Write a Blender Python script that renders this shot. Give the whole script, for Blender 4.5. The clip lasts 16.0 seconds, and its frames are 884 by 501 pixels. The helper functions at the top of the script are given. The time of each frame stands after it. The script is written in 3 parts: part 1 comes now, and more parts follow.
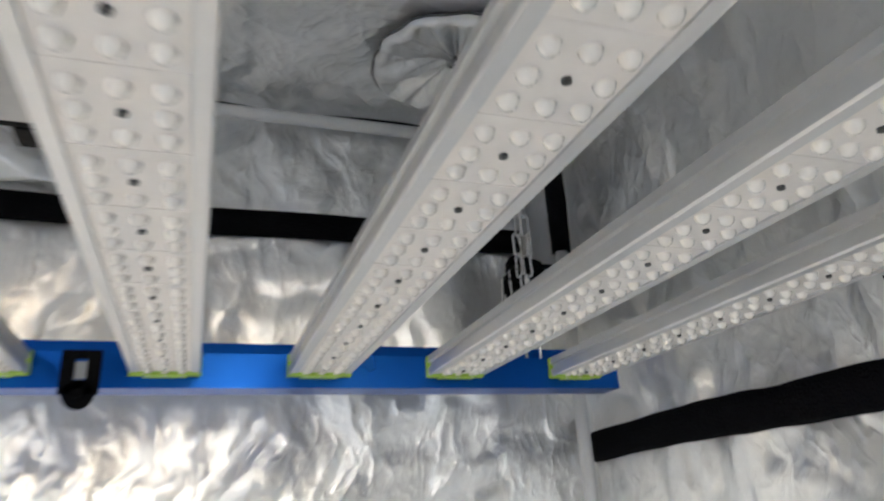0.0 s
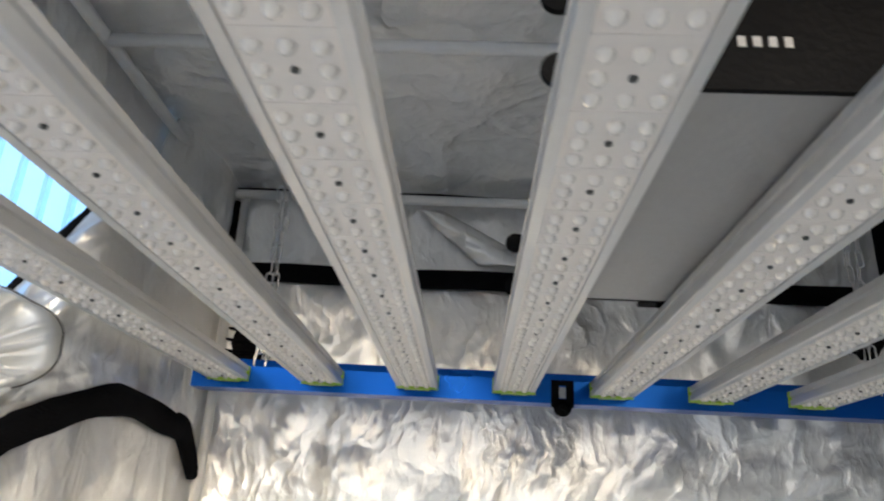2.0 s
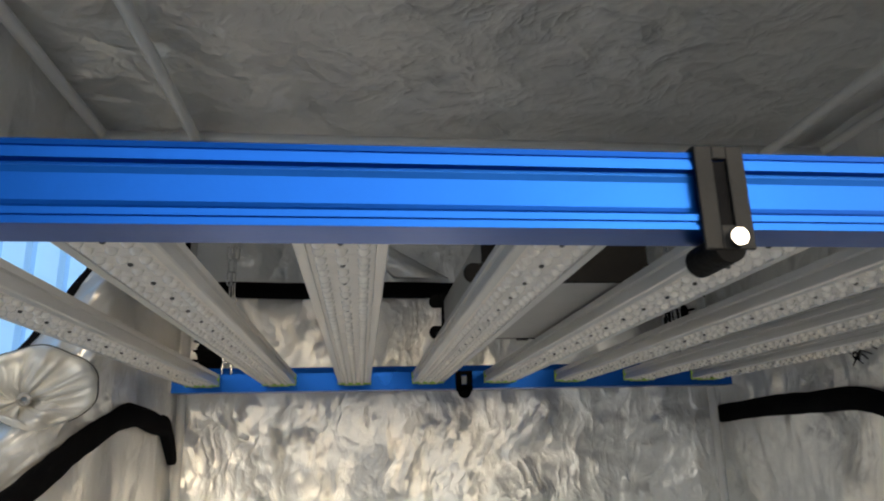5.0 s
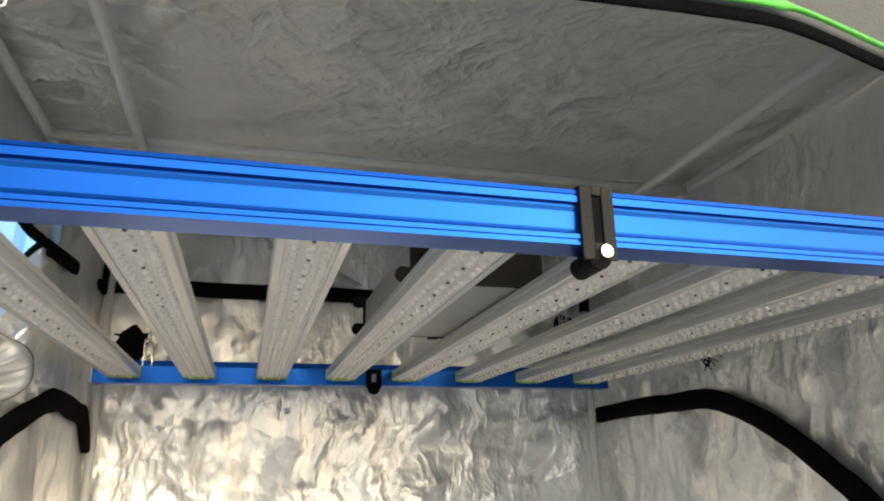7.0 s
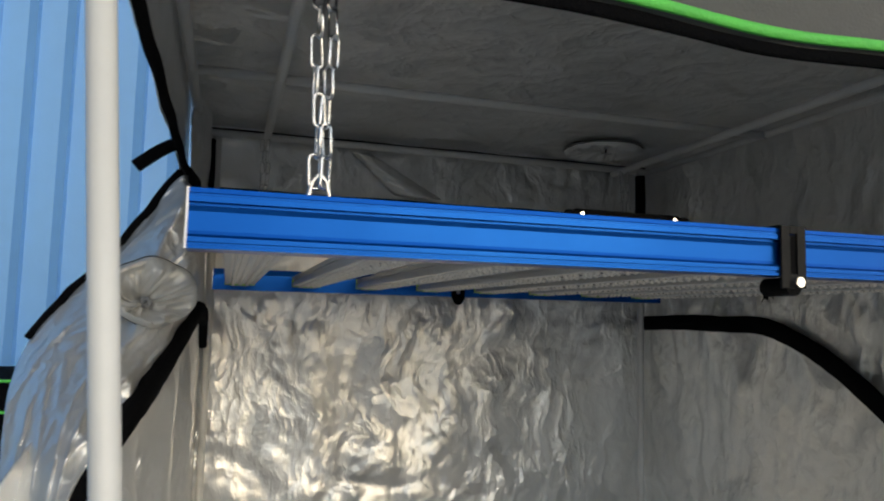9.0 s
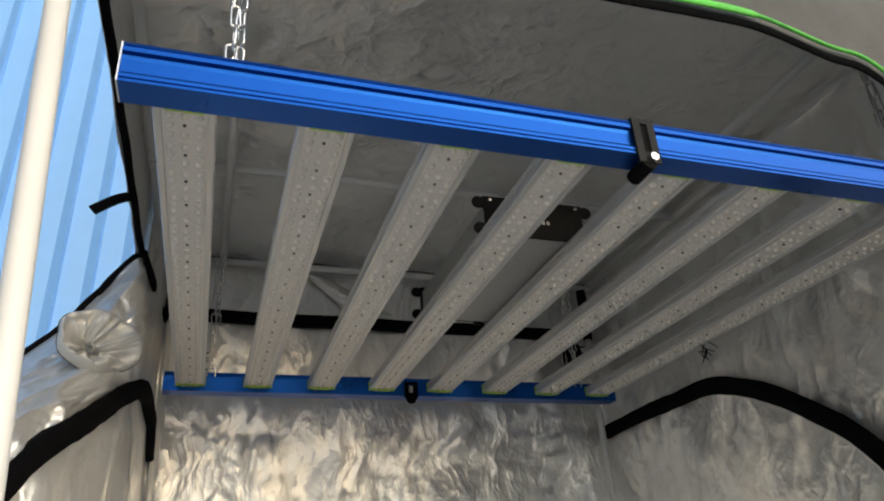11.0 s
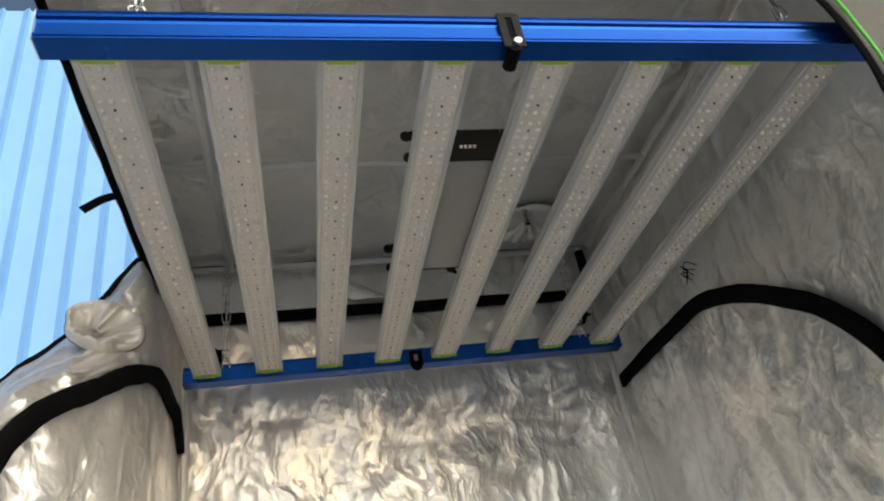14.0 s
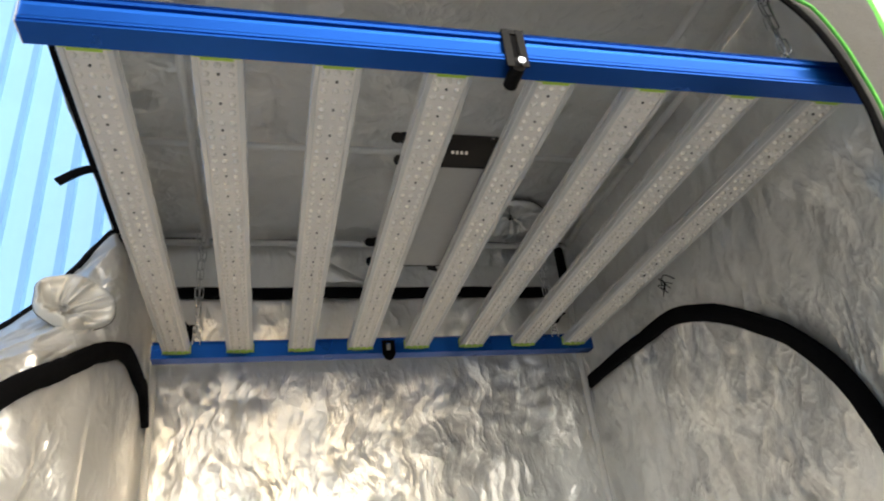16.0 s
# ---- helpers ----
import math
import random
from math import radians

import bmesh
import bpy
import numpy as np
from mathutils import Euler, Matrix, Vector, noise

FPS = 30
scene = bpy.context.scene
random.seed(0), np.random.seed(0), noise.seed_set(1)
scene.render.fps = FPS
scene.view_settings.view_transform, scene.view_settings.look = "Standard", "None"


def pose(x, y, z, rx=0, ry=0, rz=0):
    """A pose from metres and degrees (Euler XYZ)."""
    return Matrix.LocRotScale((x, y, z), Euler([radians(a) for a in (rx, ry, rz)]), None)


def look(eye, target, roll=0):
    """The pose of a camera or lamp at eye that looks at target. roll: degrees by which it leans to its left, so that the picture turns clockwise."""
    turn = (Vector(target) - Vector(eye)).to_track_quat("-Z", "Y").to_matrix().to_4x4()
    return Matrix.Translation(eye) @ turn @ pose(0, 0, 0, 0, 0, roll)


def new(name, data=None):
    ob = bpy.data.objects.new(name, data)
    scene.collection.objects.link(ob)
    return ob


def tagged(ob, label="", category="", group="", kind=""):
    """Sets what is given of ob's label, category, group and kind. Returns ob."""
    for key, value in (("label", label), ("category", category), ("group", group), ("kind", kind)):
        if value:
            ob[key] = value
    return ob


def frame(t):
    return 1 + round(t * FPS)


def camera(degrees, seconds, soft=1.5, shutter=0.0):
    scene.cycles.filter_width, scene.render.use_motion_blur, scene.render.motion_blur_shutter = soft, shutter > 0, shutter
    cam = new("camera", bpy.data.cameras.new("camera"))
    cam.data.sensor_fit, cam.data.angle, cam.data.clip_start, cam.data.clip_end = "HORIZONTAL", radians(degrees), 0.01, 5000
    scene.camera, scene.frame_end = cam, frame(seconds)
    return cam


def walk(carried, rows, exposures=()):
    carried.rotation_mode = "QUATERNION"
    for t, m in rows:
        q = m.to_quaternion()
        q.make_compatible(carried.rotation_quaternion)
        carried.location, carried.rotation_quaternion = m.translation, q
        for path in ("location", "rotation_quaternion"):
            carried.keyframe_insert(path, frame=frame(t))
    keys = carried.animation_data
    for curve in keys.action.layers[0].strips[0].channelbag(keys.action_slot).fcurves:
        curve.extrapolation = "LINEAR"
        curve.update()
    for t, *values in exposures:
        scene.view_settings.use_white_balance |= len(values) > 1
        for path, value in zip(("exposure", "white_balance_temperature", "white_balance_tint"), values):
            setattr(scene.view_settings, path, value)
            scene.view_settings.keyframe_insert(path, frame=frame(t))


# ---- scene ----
cam = camera(64.4, 16.0, 2.0, 0.5)
PATH = [
    (0, (0.102, -0.187, 1.466), (0.731, 1.577, 2.167), -3.4),
    (0.5, (0.043, -0.304, 1.436), (0.51, 1.53, 2.083), -1.0),
    (1, (-0.024, -0.41, 1.432), (0.241, 1.449, 2.12), 1.6),
    (1.5, (-0.078, -0.481, 1.423), (-0.037, 1.39, 2.128), 3.1),
    (2, (-0.133, -0.533, 1.427), (-0.232, 1.336, 2.132), 3.3),
    (2.5, (-0.205, -0.569, 1.425), (-0.282, 1.306, 2.116), 2.9),
    (3, (-0.273, -0.661, 1.435), (-0.184, 1.217, 2.118), 0.6),
    (3.5, (-0.302, -0.734, 1.432), (-0.164, 1.157, 2.068), 1.5),
    (4, (-0.283, -0.783, 1.446), (-0.108, 1.117, 2.046), 0.4),
    (4.5, (-0.199, -0.831, 1.478), (-0.023, 1.087, 2.019), -1.0),
    (7, (-0.257, -0.995, 1.428), (0.251, 0.851, 2.007), -1.0),
    (7.5, (-0.377, -1.039, 1.416), (0.111, 0.82, 1.967), -0.1),
    (8, (-0.514, -1.094, 1.426), (0.025, 0.774, 1.898), 0.5),
    (8.5, (-0.57, -1.103, 1.487), (-0.006, 0.785, 1.831), 1.4),
    (9, (-0.522, -1.072, 1.542), (0.057, 0.833, 1.728), 1.3),
    (11.5, (-0.444, -1.083, 1.059), (0.162, 0.564, 2.017), -5.5),
    (12, (-0.437, -1.107, 1.018), (0.226, 0.544, 1.932), -8.5),
    (12.5, (-0.409, -1.119, 1.006), (0.282, 0.52, 1.921), -10.3),
    (13, (-0.374, -1.115, 0.999), (0.304, 0.531, 1.911), -10.3),
    (13.5, (-0.323, -1.114, 0.963), (0.287, 0.524, 1.935), -12.6),
    (14, (-0.286, -1.107, 0.93), (0.13, 0.564, 1.947), -10.4),
    (14.5, (-0.248, -1.108, 0.925), (0.207, 0.547, 1.953), -9.8),
    (15, (-0.246, -1.102, 0.937), (0.262, 0.552, 1.94), -9.7),
    (15.5, (-0.259, -1.11, 0.945), (0.246, 0.546, 1.947), -9.2),
    (16, (-0.296, -1.127, 0.993), (0.188, 0.579, 1.918), -6.9),
]
EXPOSURE = [(0.0, 1.58, 5950, 9), (1.0, 1.28, 5950, 9), (2.0, 0.98, 5950, 9), (3.0, 0.53, 5950, 9),
            (4.0, 0.24, 5950, 9), (4.5, 0.16, 6150, 8), (7.0, 0.68, 6450, 7), (7.5, 0.48, 6500, 7),
            (8.0, -0.2, 6250, 7), (9.0, -0.66, 6000, 6), (11.5, 0.13, 6550, 8), (12.5, 0.18, 6600, 8),
            (14.0, 0.3, 6600, 8), (14.6, 0.43, 6600, 8), (15.0, 0.64, 6600, 8), (16.0, 0.64, 6600, 8)]
walk(cam, [(t, look(eye, target, roll)) for t, eye, target, roll in PATH], EXPOSURE)

BAR_PITCH, BAR_Z = 0.142, 1.600          # eight bars, undersides at BAR_Z
Y_FRONT, Y_BACK = -0.484, 0.507          # bar ends
RAIL_LO, RAIL_HI, RAIL_D, RAIL_HALF = 1.588, 1.634, 0.038, 0.553
CEIL = 1.972

# ---- light ----
world = bpy.data.worlds.new("daylight")
scene.world = world
world.use_nodes = True
wn = world.node_tree.nodes
sky = wn.new("ShaderNodeTexSky")
sky.sky_type, sky.sun_disc = "NISHITA", False
sky.sun_elevation, sky.sun_rotation = radians(15), radians(156)
sky.air_density, sky.dust_density, sky.ozone_density = 1.0, 3.0, 0.8
wn["Background"].inputs[1].default_value = 0.10
world.node_tree.links.new(sky.outputs[0], wn["Background"].inputs[0])
sun = new("sun", bpy.data.lights.new("sun", "SUN"))
sun.data.energy, sun.data.angle, sun.data.color = 2.5, radians(85), (1.0, 0.994, 0.985)
sun.matrix_basis = look((1.3, -3.0, 0.88), (0, 0, 0))


# ---- materials ----
def material(name, colour, rough=0.5, metal=0.0, spread=0.12, scale=8.0, bump=0.0, bump_scale=60.0, coat=0.0,
             spec=0.5, vary=0.0):
    """A principled surface: colour broken by two noises, roughness by one, and a fine relief."""
    m = bpy.data.materials.new(name)
    m.use_nodes = True
    nt = m.node_tree
    p = nt.nodes["Principled BSDF"]
    tc = nt.nodes.new("ShaderNodeTexCoord")
    big, fine = nt.nodes.new("ShaderNodeTexNoise"), nt.nodes.new("ShaderNodeTexNoise")
    big.inputs["Scale"].default_value, big.inputs["Detail"].default_value = scale, 4
    fine.inputs["Scale"].default_value, fine.inputs["Detail"].default_value = scale * 9, 3
    for n in (big, fine):
        nt.links.new(tc.outputs["Object"], n.inputs["Vector"])
    add = nt.nodes.new("ShaderNodeMath")
    add.operation = "MULTIPLY_ADD"
    nt.links.new(fine.outputs["Fac"], add.inputs[0])
    add.inputs[1].default_value = 0.45
    nt.links.new(big.outputs["Fac"], add.inputs[2])
    ramp = nt.nodes.new("ShaderNodeMapRange")
    ramp.inputs["From Min"].default_value, ramp.inputs["From Max"].default_value = 0.4, 1.05
    ramp.inputs["To Min"].default_value, ramp.inputs["To Max"].default_value = 1 - spread, 1 + spread
    nt.links.new(add.outputs[0], ramp.inputs["Value"])
    tint = nt.nodes.new("ShaderNodeVectorMath")
    tint.operation = "SCALE"
    tint.inputs[0].default_value = colour
    last = ramp.outputs[0]
    if vary:
        info = nt.nodes.new("ShaderNodeObjectInfo")
        rnd = nt.nodes.new("ShaderNodeMapRange")
        rnd.inputs["To Min"].default_value, rnd.inputs["To Max"].default_value = 1 - vary, 1 + vary
        nt.links.new(info.outputs["Random"], rnd.inputs["Value"])
        mul = nt.nodes.new("ShaderNodeMath")
        mul.operation = "MULTIPLY"
        nt.links.new(last, mul.inputs[0])
        nt.links.new(rnd.outputs[0], mul.inputs[1])
        last = mul.outputs[0]
    nt.links.new(last, tint.inputs["Scale"])
    nt.links.new(tint.outputs[0], p.inputs["Base Color"])
    rr = nt.nodes.new("ShaderNodeMapRange")
    rr.inputs["From Min"].default_value, rr.inputs["From Max"].default_value = 0.3, 0.7
    rr.inputs["To Min"].default_value, rr.inputs["To Max"].default_value = max(rough * 0.8, 0.02), min(rough * 1.2, 1)
    nt.links.new(big.outputs["Fac"], rr.inputs["Value"])
    nt.links.new(rr.outputs[0], p.inputs["Roughness"])
    p.inputs["Metallic"].default_value = metal
    p.inputs["Coat Weight"].default_value = coat
    p.inputs["Specular IOR Level"].default_value = spec
    if bump:
        bn = nt.nodes.new("ShaderNodeTexNoise")
        bn.inputs["Scale"].default_value, bn.inputs["Detail"].default_value = bump_scale, 5
        nt.links.new(tc.outputs["Object"], bn.inputs["Vector"])
        b = nt.nodes.new("ShaderNodeBump")
        b.inputs["Strength"].default_value, b.inputs["Distance"].default_value = bump, 0.01
        nt.links.new(bn.outputs["Fac"], b.inputs["Height"])
        nt.links.new(b.outputs[0], p.inputs["Normal"])
    return m


def foil(name, colour, rough, metal, depth, tilt):
    """Metallised film: flat facets that each lean their own way, with creases between them, in three sizes."""
    m = material(name, colour, rough, metal, 0.05, 3.0)
    nt = m.node_tree
    p = nt.nodes["Principled BSDF"]

    def vec(op, a, b=None, c=None):
        n = nt.nodes.new("ShaderNodeVectorMath")
        n.operation = op
        for k, x in enumerate((a, b, c)):
            if x is None:
                continue
            if isinstance(x, (tuple, list)):
                n.inputs[k].default_value = x
            else:
                nt.links.new(x, n.inputs[k])
        return n

    def wrinkle(vector, scale, detail):
        n = nt.nodes.new("ShaderNodeTexNoise")
        n.inputs["Scale"].default_value, n.inputs["Detail"].default_value = scale, detail
        nt.links.new(vector, n.inputs["Vector"])
        return n

    tc = nt.nodes.new("ShaderNodeTexCoord")
    place = tc.outputs["Object"]
    warp = wrinkle(place, 6.0, 4)
    bent = vec("MULTIPLY_ADD", warp.outputs["Color"], (0.13, 0.13, 0.13), place)
    turn = nt.nodes.new("ShaderNodeMapping")
    turn.inputs["Rotation"].default_value = (0.45, 0.45, 0.3)
    turn.inputs["Scale"].default_value = (1.25, 1.25, 0.55)
    nt.links.new(bent.outputs[0], turn.inputs["Vector"])
    calm = wrinkle(place, 3.2, 2)
    level = nt.nodes.new("ShaderNodeMapRange")
    level.inputs["From Min"].default_value, level.inputs["From Max"].default_value = 0.36, 0.66
    level.inputs["To Min"].default_value, level.inputs["To Max"].default_value = 0.45, 1.0
    nt.links.new(calm.outputs["Fac"], level.inputs["Value"])
    # creases
    last = None
    for scale, share in ((5.0, 0.6), (13.0, 0.30), (34.0, 0.10)):
        t = nt.nodes.new("ShaderNodeTexNoise")
        t.noise_type = "RIDGED_MULTIFRACTAL"
        t.inputs["Detail"].default_value, t.inputs["Roughness"].default_value = 2.0, 0.5
        t.inputs["Offset"].default_value, t.inputs["Gain"].default_value = 0.9, 1.6
        t.inputs["Scale"].default_value = scale
        nt.links.new(turn.outputs[0], t.inputs["Vector"])
        b = nt.nodes.new("ShaderNodeBump")
        b.inputs["Distance"].default_value = depth * share
        nt.links.new(t.outputs["Fac"], b.inputs["Height"])
        nt.links.new(level.outputs[0], b.inputs["Strength"])
        if last:
            nt.links.new(last.outputs[0], b.inputs["Normal"])
        last = b
    # leaning facets
    normal = last.outputs[0]
    for scale, share in ((9.0, 1.0), (22.0, 0.75), (52.0, 0.4)):
        t = nt.nodes.new("ShaderNodeTexVoronoi")
        t.feature = "SMOOTH_F1"
        t.inputs["Smoothness"].default_value = 0.05
        t.inputs["Scale"].default_value = scale
        nt.links.new(turn.outputs[0], t.inputs["Vector"])
        lean = vec("SUBTRACT", t.outputs["Color"], (0.5, 0.5, 0.5))
        k = nt.nodes.new("ShaderNodeMath")
        k.operation = "MULTIPLY"
        k.inputs[1].default_value = tilt * share
        nt.links.new(level.outputs[0], k.inputs[0])
        sized = vec("SCALE", lean.outputs[0])
        nt.links.new(k.outputs[0], sized.inputs["Scale"])
        normal = vec("ADD", normal, sized.outputs[0]).outputs[0]
    nt.links.new(vec("NORMALIZE", normal).outputs[0], p.inputs["Normal"])
    return m


MYLAR = foil("silver_mylar", (0.84, 0.84, 0.83), 0.38, 0.68, 0.0115, 0.36)
SLEEVE = foil("soft_silver_cloth", (0.66, 0.66, 0.64), 0.5, 0.3, 0.002, 0.10)
# for the unseen tent floor: black so that little light bounces up
UNSEEN_FLOOR = material("black_unseen_floor", (0.035, 0.035, 0.036), 0.6, 0.0, 0.2, 5.0, 0.2, 120)
OXFORD = material("dark_oxford_cloth", (0.11, 0.11, 0.105), 0.75, 0.0, 0.12, 6.0, 0.25, 300)
BLACK_CLOTH = material("black_webbing", (0.006, 0.006, 0.007), 0.9, 0.0, 0.3, 12.0, 0.6, 400, spec=0.04)
GREEN_PIPING = material("green_piping", (0.16, 0.72, 0.10), 0.55, 0.0, 0.1, 20.0, 0.3, 300)
LIME = material("lime_end_cap", (0.42, 0.62, 0.06), 0.45, 0.0, 0.1, 40.0)
BLUE_ALU = material("blue_anodised_aluminium", (0.003, 0.076, 0.38), 0.31, 0.78, 0.06, 10.0, 0.015, 300)
RAW_ALU = material("cut_aluminium", (0.75, 0.75, 0.76), 0.35, 0.9, 0.08, 30.0)
BAR_ALU = material("silver_anodised_bar", (0.60, 0.60, 0.60), 0.40, 0.5, 0.06, 12.0, 0.04, 300)
BOARD = material("white_circuit_board", (0.78, 0.74, 0.70), 0.45, 0.0, 0.06, 25.0)
LENS = material("frosted_lens", (0.84, 0.80, 0.735), 0.12, 0.0, 0.08, 60.0, coat=1.0, vary=0.06)
SCREW = material("dark_screw", (0.10, 0.10, 0.10), 0.35, 0.8, 0.2, 60.0)
STEEL = material("bright_steel", (0.78, 0.78, 0.78), 0.18, 1.0, 0.06, 40.0)
BLACK_METAL = material("black_coated_metal", (0.003, 0.003, 0.0035), 0.62, 0.0, 0.2, 20.0, 0.15, 200, spec=0.06)
CLIP_METAL = material("dark_grey_metal_clip", (0.011, 0.011, 0.011), 0.5, 0.0, 0.2, 20.0, 0.1, 200, spec=0.15)
DRIVER_GREY = material("grey_driver_case", (0.34, 0.34, 0.34), 0.45, 0.35, 0.08, 10.0, 0.08, 200)
POLE_GREY = material("grey_painted_pole", (0.74, 0.74, 0.73), 0.42, 0.0, 0.08, 8.0)
POLE_WHITE = material("white_painted_pole", (0.86, 0.85, 0.82), 0.35, 0.0, 0.04, 6.0)
WALL_BLUE = material("blue_painted_sheet", (0.25, 0.52, 0.95), 0.45, 0.0, 0.06, 0.8, 0.06, 30)
WALL_WHITE = material("white_plaster", (0.84, 0.83, 0.79), 0.8, 0.0, 0.04, 2.0, 0.1, 40)
CONCRETE = material("grey_concrete", (0.52, 0.51, 0.49), 0.85, 0.0, 0.15, 2.0, 0.3, 40)
MARK = material("pale_print", (0.3, 0.3, 0.3), 0.6, 0.0, 0.05, 20.0)


# ---- mesh helpers ----
def part(name, bm, mat, parent=None, label="", smooth=False):
    me = bpy.data.meshes.new(name)
    bm.normal_update()
    bm.to_mesh(me)
    bm.free()
    me.materials.append(mat)
    if smooth:
        me.polygons.foreach_set("use_smooth", [True] * len(me.polygons))
    ob = new(name, me)
    ob.parent = parent
    return tagged(ob, label)


def piece(name, me, parent, m):
    ob = new(name, me)
    ob.parent = parent
    ob.matrix_basis = m
    return ob


def box(bm, lo, hi, bevel=0.0):
    r = bmesh.ops.create_cube(bm, size=1)
    bmesh.ops.scale(bm, vec=[b - a for a, b in zip(lo, hi)], verts=r["verts"])
    bmesh.ops.translate(bm, vec=[(a + b) / 2 for a, b in zip(lo, hi)], verts=r["verts"])
    if bevel:
        es = list({e for v in r["verts"] for e in v.link_edges})
        bmesh.ops.bevel(bm, geom=es, offset=bevel, segments=2, affect="EDGES", profile=0.6)
    return bm


def tube(bm, pts, r, n=10, closed=False, flat=1.0):
    """A round rod along points; flat squeezes it towards a strap."""
    pts = [Vector(p) for p in pts]
    rings, count = [], len(pts)
    ref = None
    for i, p in enumerate(pts):
        a = pts[(i - 1) % count] if closed or i else p
        b = pts[(i + 1) % count] if closed or i < count - 1 else p
        d = (b - a).normalized()
        if ref is None:
            ref = d.orthogonal().normalized() if abs(d.z) > 0.9 else Vector((0, 0, 1))
        side = d.cross(ref).normalized()
        up = side.cross(d).normalized()
        ref = up
        rr = r[i] if isinstance(r, (list, tuple)) else r
        rings.append([bm.verts.new(p + rr * (math.cos(2 * math.pi * k / n) * side + flat * math.sin(2 * math.pi * k / n) * up)) for k in range(n)])
    for i in range(count if closed else count - 1):
        a, b = rings[i], rings[(i + 1) % count]
        for k in range(n):
            bm.faces.new((a[k], a[(k + 1) % n], b[(k + 1) % n], b[k]))
    if not closed:
        bm.faces.new(rings[0][::-1])
        bm.faces.new(rings[-1])
    return bm


def disc(bm, centre, axis, r, h, n=20, r2=None):
    """A short cylinder or cone that starts at centre and rises along axis."""
    q = Vector(axis).normalized().to_track_quat("Z", "Y").to_matrix().to_4x4()
    bmesh.ops.create_cone(bm, cap_ends=True, segments=n, radius1=r, radius2=r if r2 is None else r2, depth=h,
                          matrix=Matrix.Translation(centre) @ q @ Matrix.Translation((0, 0, h / 2)))
    return bm


def prism(bm, profile, x0, x1):
    """Extrudes a closed (y, z) profile along x."""
    a = [bm.verts.new((x0, y, z)) for y, z in profile]
    b = [bm.verts.new((x1, y, z)) for y, z in profile]
    n = len(profile)
    for i in range(n):
        bm.faces.new((a[i], a[(i + 1) % n], b[(i + 1) % n], b[i]))
    bm.faces.new(a[::-1])
    bm.faces.new(b)
    bmesh.ops.recalc_face_normals(bm, faces=bm.faces)
    return bm


def smooth_line(pts, steps=6):
    """A Catmull-Rom curve through points."""
    pts = [Vector(p) for p in pts]
    out = []
    for i in range(len(pts) - 1):
        p0, p1, p2, p3 = pts[max(i - 1, 0)], pts[i], pts[i + 1], pts[min(i + 2, len(pts) - 1)]
        for k in range(steps):
            t = k / steps
            out.append(0.5 * (2 * p1 + (p2 - p0) * t + (2 * p0 - 5 * p1 + 4 * p2 - p3) * t * t + (3 * p1 - p0 - 3 * p2 + p3) * t ** 3))
    out.append(pts[-1])
    return out


def crumple(x, y, seed, amount=0.006, stretch=(1.0, 1.0)):
    """Creases of a thin metallised sheet: sharp ridges at three sizes on slow waves, calmer in places."""
    v = Vector((x * stretch[0], y * stretch[1], seed))
    warp = Vector((noise.noise(v * 3.1), noise.noise(v * 3.1 + Vector((7, 3, 1))), 0))
    w = v + 0.14 * warp
    r1 = abs(noise.noise(w * 6.5))
    r2 = abs(noise.noise((w + 0.05 * warp) * 15.0 + Vector((3, 9, 2))))
    r3 = abs(noise.noise((w + 0.03 * warp) * 34.0 + Vector((8, 1, 4))))
    calm = 0.45 + 0.9 * abs(noise.noise(v * 1.7 + Vector((0, 0, 31))) * 2)
    return amount * (1.5 * noise.noise(v * 2.2) - calm * (1.9 * r1 + 0.9 * r2 + 0.3 * r3) + 0.52)


def sheet(name, f, nu, nv, mat, parent=None, thick=0.002, keep=None):
    """A cloth surface f(u, v), u and v from 0 to 1, with thickness."""
    bm = bmesh.new()
    g = [[bm.verts.new(f(i / nu, j / nv)) for j in range(nv + 1)] for i in range(nu + 1)]
    for i in range(nu):
        for j in range(nv):
            if keep is None or keep((i + 0.5) / nu, (j + 0.5) / nv):
                bm.faces.new((g[i][j], g[i + 1][j], g[i + 1][j + 1], g[i][j + 1]))
    loose = [v for v in bm.verts if not v.link_faces]
    bmesh.ops.delete(bm, geom=loose, context="VERTS")
    ob = part(name, bm, mat, parent, smooth=True)
    mod = ob.modifiers.new("cloth", "SOLIDIFY")
    mod.thickness, mod.offset = thick, 0
    return ob


def band(name, pts, normal_of, width, thick, mat, parent, wave=0.0, seed=0.0, back=0.3):
    """A cloth band that follows points lying on a surface; normal_of(p) points to the viewer's side."""
    bm = bmesh.new()
    rings = []
    for i, p in enumerate(pts):
        d = (pts[min(i + 1, len(pts) - 1)] - pts[max(i - 1, 0)]).normalized()
        nrm = Vector(normal_of(p)).normalized()
        s = d.cross(nrm).normalized()
        w = width[i] if isinstance(width, list) else width
        w *= 1 + wave * noise.noise(Vector((i * 0.35, seed, 0)))
        h = thick * (1 + 1.5 * wave * noise.noise(Vector((i * 0.3, seed, 5))))
        q = p + nrm * 0.001
        rings.append([bm.verts.new(q + s * w * a + nrm * h * b) for a, b in ((-0.5, 0), (-0.42, 0.8), (0, 1.0), (0.42, 0.8), (0.5, 0), (0.3, -back), (-0.3, -back))])
    for a, b in zip(rings, rings[1:]):
        for k in range(7):
            bm.faces.new((a[k], a[(k + 1) % 7], b[(k + 1) % 7], b[k]))
    bm.faces.new(rings[0])
    bm.faces.new(rings[-1][::-1])
    bmesh.ops.recalc_face_normals(bm, faces=bm.faces)
    return part(name, bm, mat, parent, smooth=True)


